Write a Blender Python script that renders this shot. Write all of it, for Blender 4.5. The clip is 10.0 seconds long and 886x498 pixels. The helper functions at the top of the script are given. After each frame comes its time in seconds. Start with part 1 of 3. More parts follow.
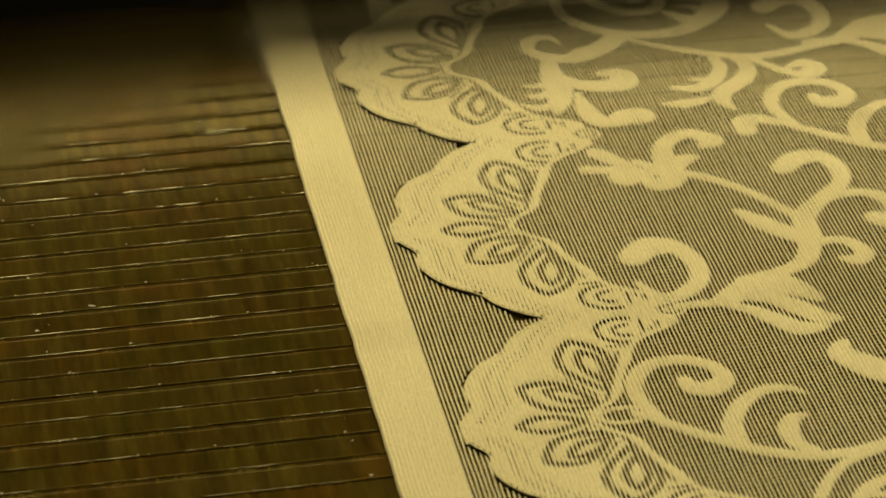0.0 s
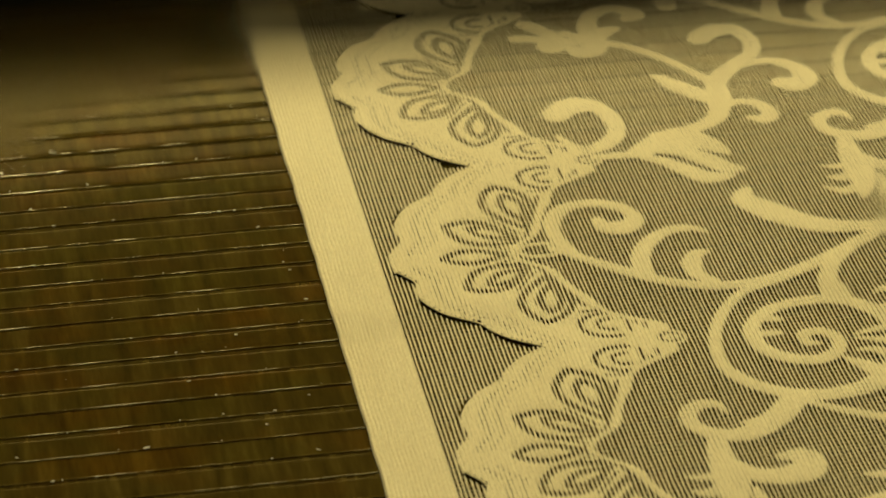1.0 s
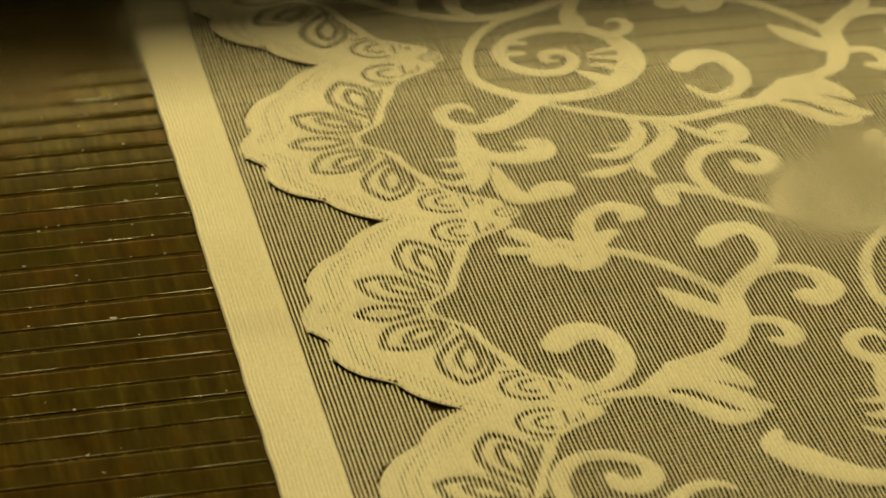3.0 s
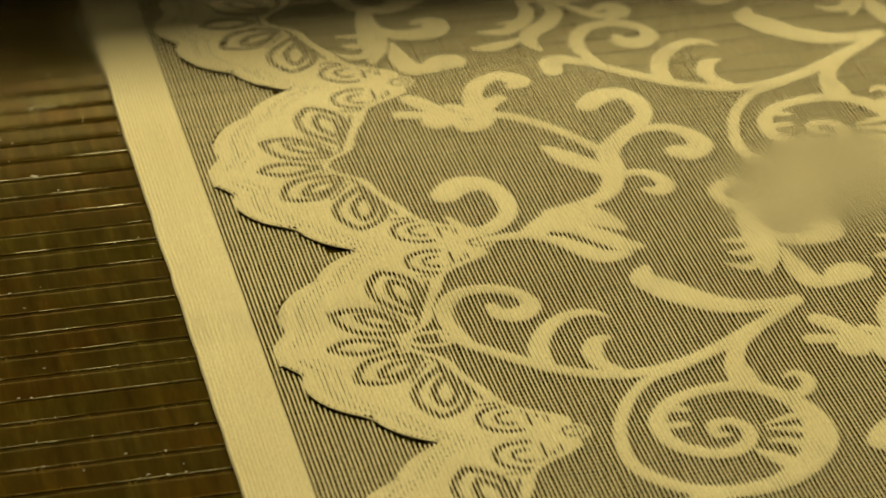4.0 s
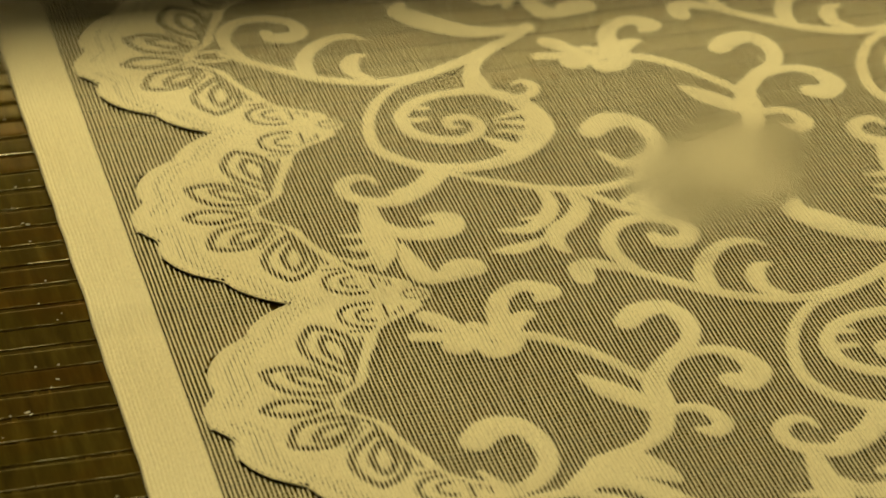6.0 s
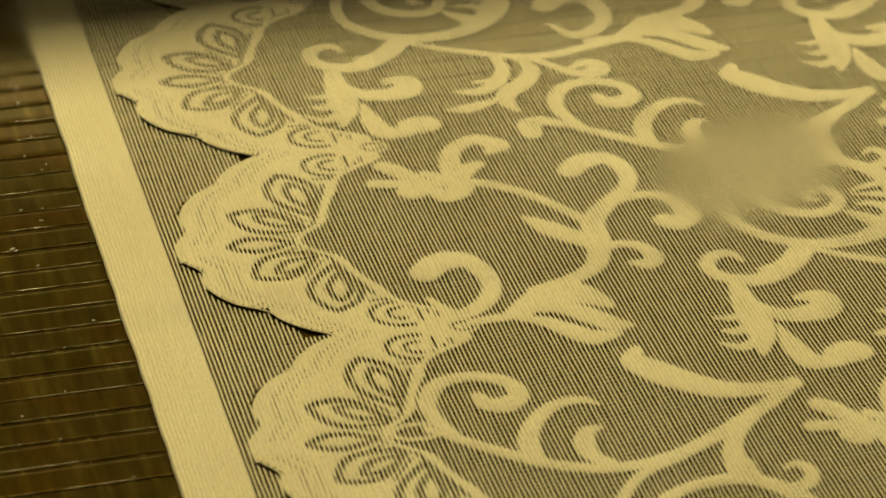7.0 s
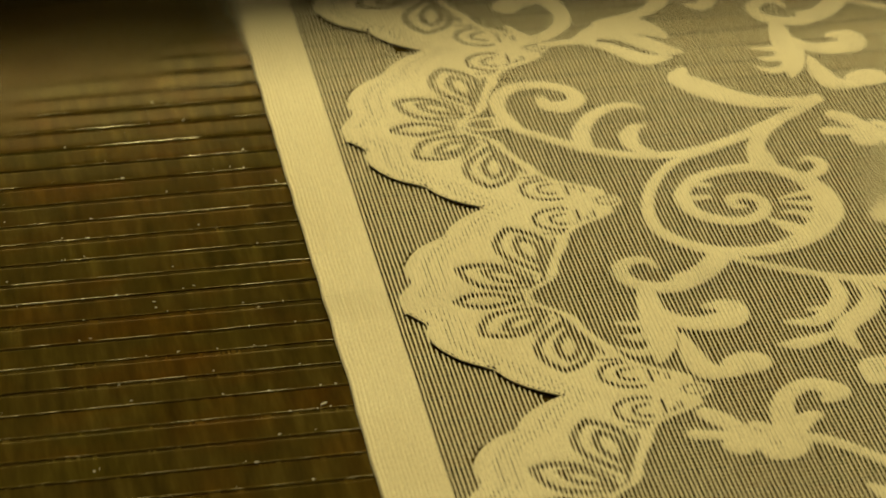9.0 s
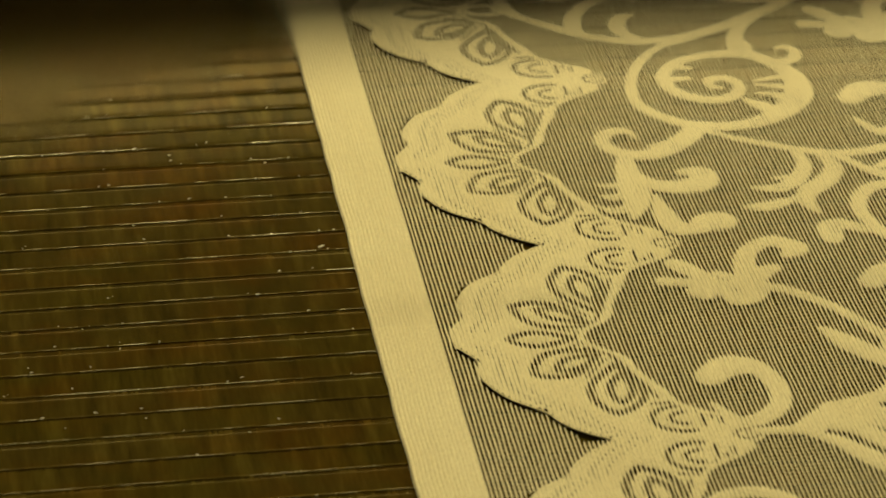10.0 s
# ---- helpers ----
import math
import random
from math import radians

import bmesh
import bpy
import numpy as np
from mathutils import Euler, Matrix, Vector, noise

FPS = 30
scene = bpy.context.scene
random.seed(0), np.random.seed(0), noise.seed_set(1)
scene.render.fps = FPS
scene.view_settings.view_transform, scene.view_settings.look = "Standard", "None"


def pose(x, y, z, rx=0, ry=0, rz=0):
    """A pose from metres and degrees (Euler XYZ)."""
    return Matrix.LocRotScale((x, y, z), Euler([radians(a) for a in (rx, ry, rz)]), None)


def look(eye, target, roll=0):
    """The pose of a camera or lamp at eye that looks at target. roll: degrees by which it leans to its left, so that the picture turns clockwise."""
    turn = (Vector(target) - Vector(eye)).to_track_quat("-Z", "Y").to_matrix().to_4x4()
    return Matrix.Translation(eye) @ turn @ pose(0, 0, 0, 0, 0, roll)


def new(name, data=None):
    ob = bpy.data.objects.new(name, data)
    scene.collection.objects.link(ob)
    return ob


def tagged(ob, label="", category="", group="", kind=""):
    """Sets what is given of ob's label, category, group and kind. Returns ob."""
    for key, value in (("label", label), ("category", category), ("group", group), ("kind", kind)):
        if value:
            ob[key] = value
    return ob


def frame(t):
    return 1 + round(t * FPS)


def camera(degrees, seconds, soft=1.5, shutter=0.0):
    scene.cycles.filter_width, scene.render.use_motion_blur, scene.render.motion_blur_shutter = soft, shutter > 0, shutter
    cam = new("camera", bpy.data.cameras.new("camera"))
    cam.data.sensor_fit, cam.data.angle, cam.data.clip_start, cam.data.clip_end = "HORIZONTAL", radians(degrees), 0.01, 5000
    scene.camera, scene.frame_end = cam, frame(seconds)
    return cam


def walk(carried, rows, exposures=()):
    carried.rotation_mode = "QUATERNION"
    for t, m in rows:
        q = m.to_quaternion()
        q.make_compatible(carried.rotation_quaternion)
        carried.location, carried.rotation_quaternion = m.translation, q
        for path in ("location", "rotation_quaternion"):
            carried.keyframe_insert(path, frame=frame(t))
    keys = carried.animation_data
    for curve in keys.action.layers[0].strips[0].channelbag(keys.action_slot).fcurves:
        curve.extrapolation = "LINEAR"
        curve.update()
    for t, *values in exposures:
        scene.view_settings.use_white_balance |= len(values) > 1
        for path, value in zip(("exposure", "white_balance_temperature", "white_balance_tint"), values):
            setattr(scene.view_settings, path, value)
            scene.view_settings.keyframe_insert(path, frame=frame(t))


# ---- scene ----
# The camera stands on a tripod beside the moving apron and pans.
cam = camera(16.0, 10.0, soft=1.7)
cam.data.dof.use_dof = True
cam.data.dof.focus_distance = 0.91
cam.data.dof.aperture_fstop = 18.0
EYE = (-0.1774, -0.7841, 0.4810)
walk(cam, [
    (0, look(EYE, (-0.0250, 0.0177, 0), -0.08)),
    (0.5, look(EYE, (-0.0252, 0.0185, 0), 0.10)),
    (1, look(EYE, (-0.0216, 0.0122, 0), 0.61)),
    (1.5, look(EYE, (-0.0157, 0.0137, 0), 0.65)),
    (2, look(EYE, (-0.0062, 0.0088, 0), 0.74)),
    (2.5, look(EYE, (0.0027, 0.0069, 0), 0.94)),
    (3.8, look(EYE, (0.0194, 0.0001, 0), 0.94)),
    (4, look(EYE, (0.0218, 0.0016, 0), 0.90)),
    (4.5, look(EYE, (0.0292, -0.0039, 0), 1.25)),
    (5, look(EYE, (0.0378, -0.0033, 0), 1.27)),
    (5.5, look(EYE, (0.0443, -0.0059, 0), 1.43)),
    (6, look(EYE, (0.0485, -0.0093, 0), 1.70)),
    (6.2, look(EYE, (0.0496, -0.0081, 0), 1.74)),
    (7.3, look(EYE, (0.0289, -0.0104, 0), 0.77)),
    (7.5, look(EYE, (0.0189, -0.0053, 0), 0.64)),
    (8, look(EYE, (0.0004, -0.0053, 0), 0.54)),
    (8.5, look(EYE, (-0.0148, -0.0016, 0), 0.56)),
    (9, look(EYE, (-0.0208, -0.0009, 0), 0.82)),
    (9.5, look(EYE, (-0.0289, 0.0002, 0), 1.13)),
    (10, look(EYE, (-0.0328, 0.0049, 0), 1.79)),
])

# ---- world and light ----
world = bpy.data.worlds.new("dim_hall")
scene.world = world
world.use_nodes = True
world.node_tree.nodes["Background"].inputs[0].default_value = (1.0, 0.86, 0.5, 1)
world.node_tree.nodes["Background"].inputs[1].default_value = 0.02
scene.view_settings.exposure = 0.0


def area_lamp(name, place, target, size, size_y, watts, colour):
    data = bpy.data.lights.new(name, "AREA")
    data.shape, data.size, data.size_y, data.energy, data.color = "RECTANGLE", size, size_y, watts, colour
    ob = new(name, data)
    ob.matrix_world = look(place, target)
    return ob


WARM = (1.0, 0.85, 0.39)
area_lamp("hall_lamp_light", (0.0, 0.505, 1.1), (0.0, 0.0, 0.0), 0.9, 0.08, 12.9, WARM)
# Unseen fill light, added on the camera's side to lift the shadows.
area_lamp("fill_light", (-0.2, -0.9, 2.3), (0.0, 0.0, 0.0), 1.2, 0.4, 4, WARM)


# ---- materials ----
def material(name, base, rough=0.6, metal=0.0):
    m = bpy.data.materials.new(name)
    m.use_nodes = True
    p = m.node_tree.nodes["Principled BSDF"]
    p.inputs["Base Color"].default_value = (*base, 1)
    p.inputs["Roughness"].default_value = rough
    p.inputs["Metallic"].default_value = metal
    return m, m.node_tree, p


def node(tree, kind, **values):
    n = tree.nodes.new(kind)
    for key, value in values.items():
        n.inputs[key].default_value = value
    return n


def noise_of(tree, vector, scale, detail=3.0, rough=0.55):
    n = node(tree, "ShaderNodeTexNoise", Scale=scale, Detail=detail, Roughness=rough)
    tree.links.new(vector, n.inputs["Vector"])
    return n.outputs["Fac"]


def ramp(tree, fac, stops):
    r = tree.nodes.new("ShaderNodeValToRGB")
    while len(r.color_ramp.elements) < len(stops):
        r.color_ramp.elements.new(0.5)
    for e, (at, colour) in zip(r.color_ramp.elements, stops):
        e.position, e.color = at, (*colour, 1) if len(colour) == 3 else colour
    tree.links.new(fac, r.inputs[0])
    return r.outputs["Color"]


def mix(tree, kind, fac, a, b):
    n = tree.nodes.new("ShaderNodeMix")
    n.data_type, n.blend_type = "RGBA", kind
    for value, slot in ((fac, n.inputs["Factor"]), (a, n.inputs["A"]), (b, n.inputs["B"])):
        if hasattr(value, "is_output"):
            tree.links.new(value, slot)
        elif isinstance(value, tuple):
            slot.default_value = (*value, 1)
        else:
            slot.default_value = value
    return n.outputs["Result"]


def stretched(tree, scale, random_offset=False):
    coord = tree.nodes.new("ShaderNodeTexCoord")
    m = tree.nodes.new("ShaderNodeMapping")
    m.inputs["Scale"].default_value = scale
    tree.links.new(coord.outputs["Object"], m.inputs["Vector"])
    if random_offset:
        info = tree.nodes.new("ShaderNodeObjectInfo")
        mul = tree.nodes.new("ShaderNodeMath")
        mul.operation = "MULTIPLY"
        mul.inputs[1].default_value = 53.0
        tree.links.new(info.outputs["Random"], mul.inputs[0])
        join = tree.nodes.new("ShaderNodeCombineXYZ")
        for k in range(3):
            tree.links.new(mul.outputs[0], join.inputs[k])
        tree.links.new(join.outputs[0], m.inputs["Location"])
    return m.outputs["Vector"]


def bump(tree, p, height, strength, distance):
    b = node(tree, "ShaderNodeBump", Strength=strength, Distance=distance)
    tree.links.new(height, b.inputs["Height"])
    tree.links.new(b.outputs["Normal"], p.inputs["Normal"])


def yarn_material():
    m, tree, p = material("cream_yarn", (0.79, 0.745, 0.60), 0.75)
    fine = noise_of(tree, stretched(tree, (1, 1, 1)), 900.0, 2.0)
    wide = noise_of(tree, stretched(tree, (1, 0.5, 1)), 22.0, 3.0)
    tone = ramp(tree, fine, [(0.3, (0.725, 0.655, 0.475)), (0.7, (0.87, 0.80, 0.605))])
    soil = ramp(tree, wide, [(0.3, (0.92, 0.90, 0.86)), (0.7, (1.0, 1.0, 1.0))])
    tree.links.new(mix(tree, "MULTIPLY", 1.0, tone, soil), p.inputs["Base Color"])
    p.inputs["Sheen Weight"].default_value = 0.25
    p.inputs["Subsurface Weight"].default_value = 0.0
    bump(tree, p, fine, 0.15, 0.0001)
    return m


def slat_material():
    m, tree, p = material("worn_brown_metal", (0.04, 0.03, 0.014), 0.42, 0.45)
    p.inputs["Specular IOR Level"].default_value = 0.0
    streak = noise_of(tree, stretched(tree, (1, 0.12, 0.2), True), 230.0, 4.0, 0.65)
    patch = noise_of(tree, stretched(tree, (1, 1, 1), True), 26.0, 4.0, 0.6)
    tint = noise_of(tree, stretched(tree, (1, 1, 1), True), 14.0, 2.0)
    base = ramp(tree, streak, [(0.25, (0.047, 0.032, 0.006)), (0.5, (0.088, 0.062, 0.012)), (0.75, (0.15, 0.110, 0.025))])
    rust = ramp(tree, patch, [(0.45, (1, 1, 1)), (0.7, (1.2, 0.86, 0.58))])
    green = ramp(tree, tint, [(0.45, (1, 1, 1)), (0.7, (0.93, 1.0, 0.76))])
    tree.links.new(mix(tree, "MULTIPLY", 1.0, mix(tree, "MULTIPLY", 1.0, base, rust), green), p.inputs["Base Color"])
    shine = ramp(tree, patch, [(0.3, (0.12, 0.12, 0.12)), (0.75, (0.155, 0.155, 0.155))])
    tree.links.new(shine, p.inputs["Roughness"])
    bump(tree, p, streak, 0.12, 0.0002)
    return m


def grainy(name, a, b, rough, metal, scale, depth=0.001):
    m, tree, p = material(name, a, rough, metal)
    fac = noise_of(tree, stretched(tree, (1, 1, 1)), scale, 5.0, 0.6)
    tree.links.new(ramp(tree, fac, [(0.3, a), (0.7, b)]), p.inputs["Base Color"])
    bump(tree, p, fac, 0.3, depth)
    return m


def edge_glint_material():
    m, tree, p = material("edge_glint", (0.3, 0.24, 0.13), 0.3, 0.9)
    # Broken highlights along the slat edges, put into the metal's colour.
    breakup = noise_of(tree, stretched(tree, (1, 0.3, 0.3), True), 48.0, 5.0, 0.7)
    tree.links.new(ramp(tree, breakup, [(0.48, (0.08, 0.056, 0.014)), (0.70, (0.60, 0.56, 0.44))]), p.inputs["Base Color"])
    tree.links.new(ramp(tree, breakup, [(0.4, (0.6, 0.6, 0.6)), (0.65, (0.28, 0.28, 0.28))]), p.inputs["Roughness"])
    return m


YARN = yarn_material()
EDGE_GLINT = edge_glint_material()
SLAT = slat_material()
BELT = grainy("black_rubber_belt", (0.018, 0.015, 0.010), (0.035, 0.028, 0.018), 0.7, 0.0, 90.0)
STEEL = grainy("dark_painted_steel", (0.020, 0.022, 0.018), (0.035, 0.036, 0.028), 0.5, 0.3, 30.0)
PLASTER = grainy("dull_dark_plaster", (0.06, 0.056, 0.045), (0.09, 0.085, 0.068), 0.9, 0.0, 6.0)
CONCRETE = grainy("grey_concrete", (0.16, 0.15, 0.13), (0.24, 0.23, 0.20), 0.85, 0.0, 9.0)
LINT = grainy("white_lint", (0.75, 0.72, 0.62), (0.85, 0.82, 0.72), 0.9, 0.0, 400.0)
# Glow of the added tube, seen only as a sheen on the slats.
TUBE, _tree, _p = material("glowing_tube", (0.9, 0.85, 0.7), 0.5)
_p.inputs["Emission Color"].default_value = (1.0, 0.84, 0.38, 1)
_p.inputs["Emission Strength"].default_value = 3.3


# ---- building helpers ----
def mesh_object(name, verts, faces, mat, parent=None, smooth=False, label=""):
    me = bpy.data.meshes.new(name)
    me.from_pydata(verts, [], faces)
    me.materials.append(mat)
    if smooth:
        me.shade_smooth()
    ob = new(name, me)
    ob.parent = parent
    return tagged(ob, label)


def part(name, bm, mat, parent, label=""):
    me = bpy.data.meshes.new(name)
    bm.to_mesh(me)
    bm.free()
    me.materials.append(mat)
    ob = new(name, me)
    ob.parent = parent
    return tagged(ob, label)


def box(bm, x0, x1, y0, y1, z0, z1, bevel=0.0):
    made = bmesh.ops.create_cube(bm, size=1.0, matrix=Matrix.Translation(((x0 + x1) / 2, (y0 + y1) / 2, (z0 + z1) / 2)) @ Matrix.Diagonal((x1 - x0, y1 - y0, z1 - z0, 1)))
    if bevel:
        edges = list({e for v in made["verts"] for e in v.link_edges})
        bmesh.ops.bevel(bm, geom=edges, offset=bevel, segments=2, affect="EDGES")
    return bm


def tube(bm, a, b, r, sides=16):
    a, b = Vector(a), Vector(b)
    turn = (b - a).to_track_quat("Z", "Y").to_matrix().to_4x4()
    bmesh.ops.create_cone(bm, cap_ends=True, segments=sides, radius1=r, radius2=r, depth=(b - a).length, matrix=Matrix.Translation((a + b) / 2) @ turn)
    return bm


# ---- the hall that closes the place ----
def setting(name, x0, x1, y0, y1, z0, z1, mat, label, category):
    bm = box(bmesh.new(), x0, x1, y0, y1, z0, z1)
    ob = part(name, bm, mat, None)
    return tagged(ob, label, category, kind="structure")


setting("floor", -3.2, 3.2, -3.2, 3.4, -0.95, -0.85, CONCRETE, "grey concrete floor of a factory hall", "floor")
setting("ceiling", -3.2, 3.2, -3.2, 3.4, 2.6, 2.7, PLASTER, "dull dark plastered ceiling of a factory hall", "ceiling")
setting("wall_north", -3.2, 3.2, 3.2, 3.4, -0.85, 2.6, PLASTER, "dull dark plastered wall behind the machine", "wall")
setting("wall_south", -3.2, 3.2, -3.2, -3.0, -0.85, 2.6, PLASTER, "dull dark plastered wall of the hall", "wall")
setting("wall_west", -3.2, -3.0, -3.0, 3.2, -0.85, 2.6, PLASTER, "dull dark plastered side wall of the hall", "wall")
setting("wall_east", 3.0, 3.2, -3.0, 3.2, -0.85, 2.6, PLASTER, "dull dark plastered side wall of the hall", "wall")


# ---- the machine round the apron, and unseen helpers for its light ----
def machine_bed():
    bed = tagged(new("machine_bed"), "dark painted steel bed under the slatted apron", "machine")
    part("bed_plate", box(bmesh.new(), -0.5, 0.5, -1.6, 2.4, -0.06, -0.024, 0.004), STEEL, bed)
    for x in (-0.53, 0.5):
        part("side_rail", box(bmesh.new(), x, x + 0.03, -1.6, 2.4, -0.09, 0.0, 0.004), STEEL, bed)
    for x in (-0.45, 0.45):
        for y in (-1.4, 0.4, 2.2):
            part("leg", box(bmesh.new(), x - 0.03, x + 0.03, y - 0.03, y + 0.03, -0.85, -0.06, 0.004), STEEL, bed)
    return bed


# Unseen block, added to keep the hall light off the far lace.
def far_shade_block():
    panel = tagged(new("shade_block"), "unseen dark steel block added to shade the far lace", "machine part")
    part("housing", box(bmesh.new(), -0.9, 0.9, 0.29, 0.42, 0.27, 0.468, 0.008), STEEL, panel)
    part("lower_lip", box(bmesh.new(), -0.9, 0.9, 0.275, 0.29, 0.27, 0.29, 0.004), STEEL, panel)
    for x in (-0.86, 0.86):
        part("support_post", box(bmesh.new(), x - 0.04, x + 0.04, 0.32, 0.40, -0.85, 0.27, 0.006), STEEL, panel)
    return panel


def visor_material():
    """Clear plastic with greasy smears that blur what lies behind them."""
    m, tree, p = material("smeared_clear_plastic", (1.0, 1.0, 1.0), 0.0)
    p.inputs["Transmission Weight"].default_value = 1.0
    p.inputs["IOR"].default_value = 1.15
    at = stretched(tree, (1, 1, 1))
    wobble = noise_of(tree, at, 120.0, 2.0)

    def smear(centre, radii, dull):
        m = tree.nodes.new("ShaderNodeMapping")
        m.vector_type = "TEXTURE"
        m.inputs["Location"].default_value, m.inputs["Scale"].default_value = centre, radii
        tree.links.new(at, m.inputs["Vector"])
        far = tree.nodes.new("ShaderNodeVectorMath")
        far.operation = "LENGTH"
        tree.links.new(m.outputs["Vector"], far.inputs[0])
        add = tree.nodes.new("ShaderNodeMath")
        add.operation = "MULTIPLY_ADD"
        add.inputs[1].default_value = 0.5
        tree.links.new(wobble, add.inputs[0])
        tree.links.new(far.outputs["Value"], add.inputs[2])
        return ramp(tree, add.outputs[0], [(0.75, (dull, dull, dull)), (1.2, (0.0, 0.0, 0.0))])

    # The second smear is added haze that softens the slat joints in the sheen.
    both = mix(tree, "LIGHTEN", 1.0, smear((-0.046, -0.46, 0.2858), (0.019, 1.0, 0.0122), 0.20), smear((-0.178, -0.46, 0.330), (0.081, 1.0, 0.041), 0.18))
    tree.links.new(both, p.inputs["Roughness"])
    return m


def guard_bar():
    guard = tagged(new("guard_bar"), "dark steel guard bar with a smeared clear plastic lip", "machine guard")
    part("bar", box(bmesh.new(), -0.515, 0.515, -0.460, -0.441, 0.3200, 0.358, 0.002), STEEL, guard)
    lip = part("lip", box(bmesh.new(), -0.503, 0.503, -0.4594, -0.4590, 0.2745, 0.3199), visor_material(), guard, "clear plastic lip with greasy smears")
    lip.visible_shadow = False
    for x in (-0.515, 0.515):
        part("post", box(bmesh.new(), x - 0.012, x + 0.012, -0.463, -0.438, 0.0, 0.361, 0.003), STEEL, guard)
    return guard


# Unseen glowing tube, added so that the far slats mirror a warm sheen.
def sheen_tube(place, length):
    lamp = tagged(new("sheen_tube"), "unseen glowing tube added to give the slats their sheen", "lamp")
    lamp.matrix_world = pose(*place)
    h = length / 2
    part("tube", tube(bmesh.new(), (-h, 0, 0), (h, 0, 0), 0.022), TUBE, lamp, "warm glowing tube added for the sheen")
    for x in (-h - 0.02, h):
        part("end_cap", box(bmesh.new(), x, x + 0.02, -0.034, 0.034, -0.034, 0.034, 0.003), STEEL, lamp)
        part("stand", box(bmesh.new(), x, x + 0.02, -0.012, 0.012, -place[2], -0.034, 0.002), STEEL, lamp)
    return lamp


# Unseen body that is added above an area light.
def hung_housing(place, length, name):
    lamp = tagged(new(name), "unseen long dark housing added over a warm light", "lamp")
    lamp.matrix_world = pose(*place)
    part("housing", box(bmesh.new(), -length / 2, length / 2, -0.12, 0.12, 0.02, 0.09, 0.006), STEEL, lamp)
    for x in (-length / 2 + 0.1, length / 2 - 0.1):
        part("hanger", tube(bmesh.new(), (x, 0, 0.09), (x, 0, 2.6 - place[2]), 0.006, 8), STEEL, lamp)
    return lamp


# Unseen cylinder, added to hide the glowing tube from the farthest slats.
def sheen_blocker(y, z, r):
    roller = tagged(new("sheen_blocker"), "unseen dark steel cylinder added to cut off the sheen", "roller")
    roller.matrix_world = pose(0, y, z)
    part("barrel", tube(bmesh.new(), (-0.49, 0, 0), (0.49, 0, 0), r, 24), STEEL, roller)
    for x in (-0.515, 0.515):
        part("end_block", box(bmesh.new(), x - 0.015, x + 0.015, -0.03, 0.03, -z, 0.03, 0.003), STEEL, roller)
    return roller


machine_bed()
far_shade_block()
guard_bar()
sheen_blocker(0.30, 0.038, 0.027)
sheen_tube((0.0, 0.57, 0.174), 0.99)
hung_housing((0.0, 0.505, 1.12), 1.0, "light_housing")
hung_housing((-0.2, -0.9, 2.32), 1.3, "light_housing")

# ---- the lace's design, in millimetres ----
# x runs across the cloth from the middle of a scallop's fan, y along it; one full repeat holds three scallops.
REPEAT, SCALLOP, WALE, COURSE = 315.0, 105.0, 1.26, 1.75
LEFT, RIGHT = -60.2, 252.0
DROP = (84.5, 157.5)
GRID_X, GRID_Y = WALE / 4, COURSE / 2
NX, NY = int((RIGHT - LEFT) / GRID_X), int(REPEAT / GRID_Y)
XS = LEFT + (np.arange(NX) + 0.5) * GRID_X
YS = -REPEAT / 2 + np.arange(NY) * GRID_Y


def smooth_line(points, steps=7):
    """Catmull-Rom through the points."""
    p = np.array([points[0], *points, points[-1]], float)
    out = []
    for k in range(len(points) - 1):
        a, b, c, d = p[k : k + 4]
        for s in np.arange(steps) / steps:
            out.append(0.5 * (2 * b + (c - a) * s + (2 * a - 5 * b + 4 * c - d) * s * s + (3 * b - a - 3 * c + d) * s**3))
    return np.array([*out, p[-1]])


def draw(field, line, half, value=1.0):
    """Fills the band of the given half widths along a line into the field, wrapping round along y."""
    for (ax, ay), (bx, by), ha, hb in zip(line[:-1], line[1:], half[:-1], half[1:]):
        reach = max(ha, hb) + 0.8
        i0, i1 = np.searchsorted(XS, (min(ax, bx) - reach, max(ax, bx) + reach))
        if i0 >= i1:
            continue
        j0 = int(np.floor((min(ay, by) - reach - YS[0]) / GRID_Y))
        j1 = int(np.ceil((max(ay, by) + reach - YS[0]) / GRID_Y)) + 1
        js = np.arange(j0, j1)
        X, Y = XS[i0:i1, None], (YS[0] + js * GRID_Y)[None]
        dx, dy = bx - ax, by - ay
        s = np.clip(((X - ax) * dx + (Y - ay) * dy) / (dx * dx + dy * dy + 1e-9), 0, 1)
        off = np.hypot(X - ax - s * dx, Y - ay - s * dy) - (ha + (hb - ha) * s)
        cover = np.clip(0.5 - off / 0.8, 0, 1) * value
        cols = np.ix_(np.arange(i0, i1), js % NY)
        field[cols] = np.maximum(field[cols], cover)


def stroke(field, widths, points, first=0):
    line = smooth_line(points)
    half = np.interp(np.linspace(0, 1, len(line)), np.linspace(0, 1, len(widths)), widths) / 2
    for k in range(first, 4):
        draw(field, line + np.array(DROP) * k, half)


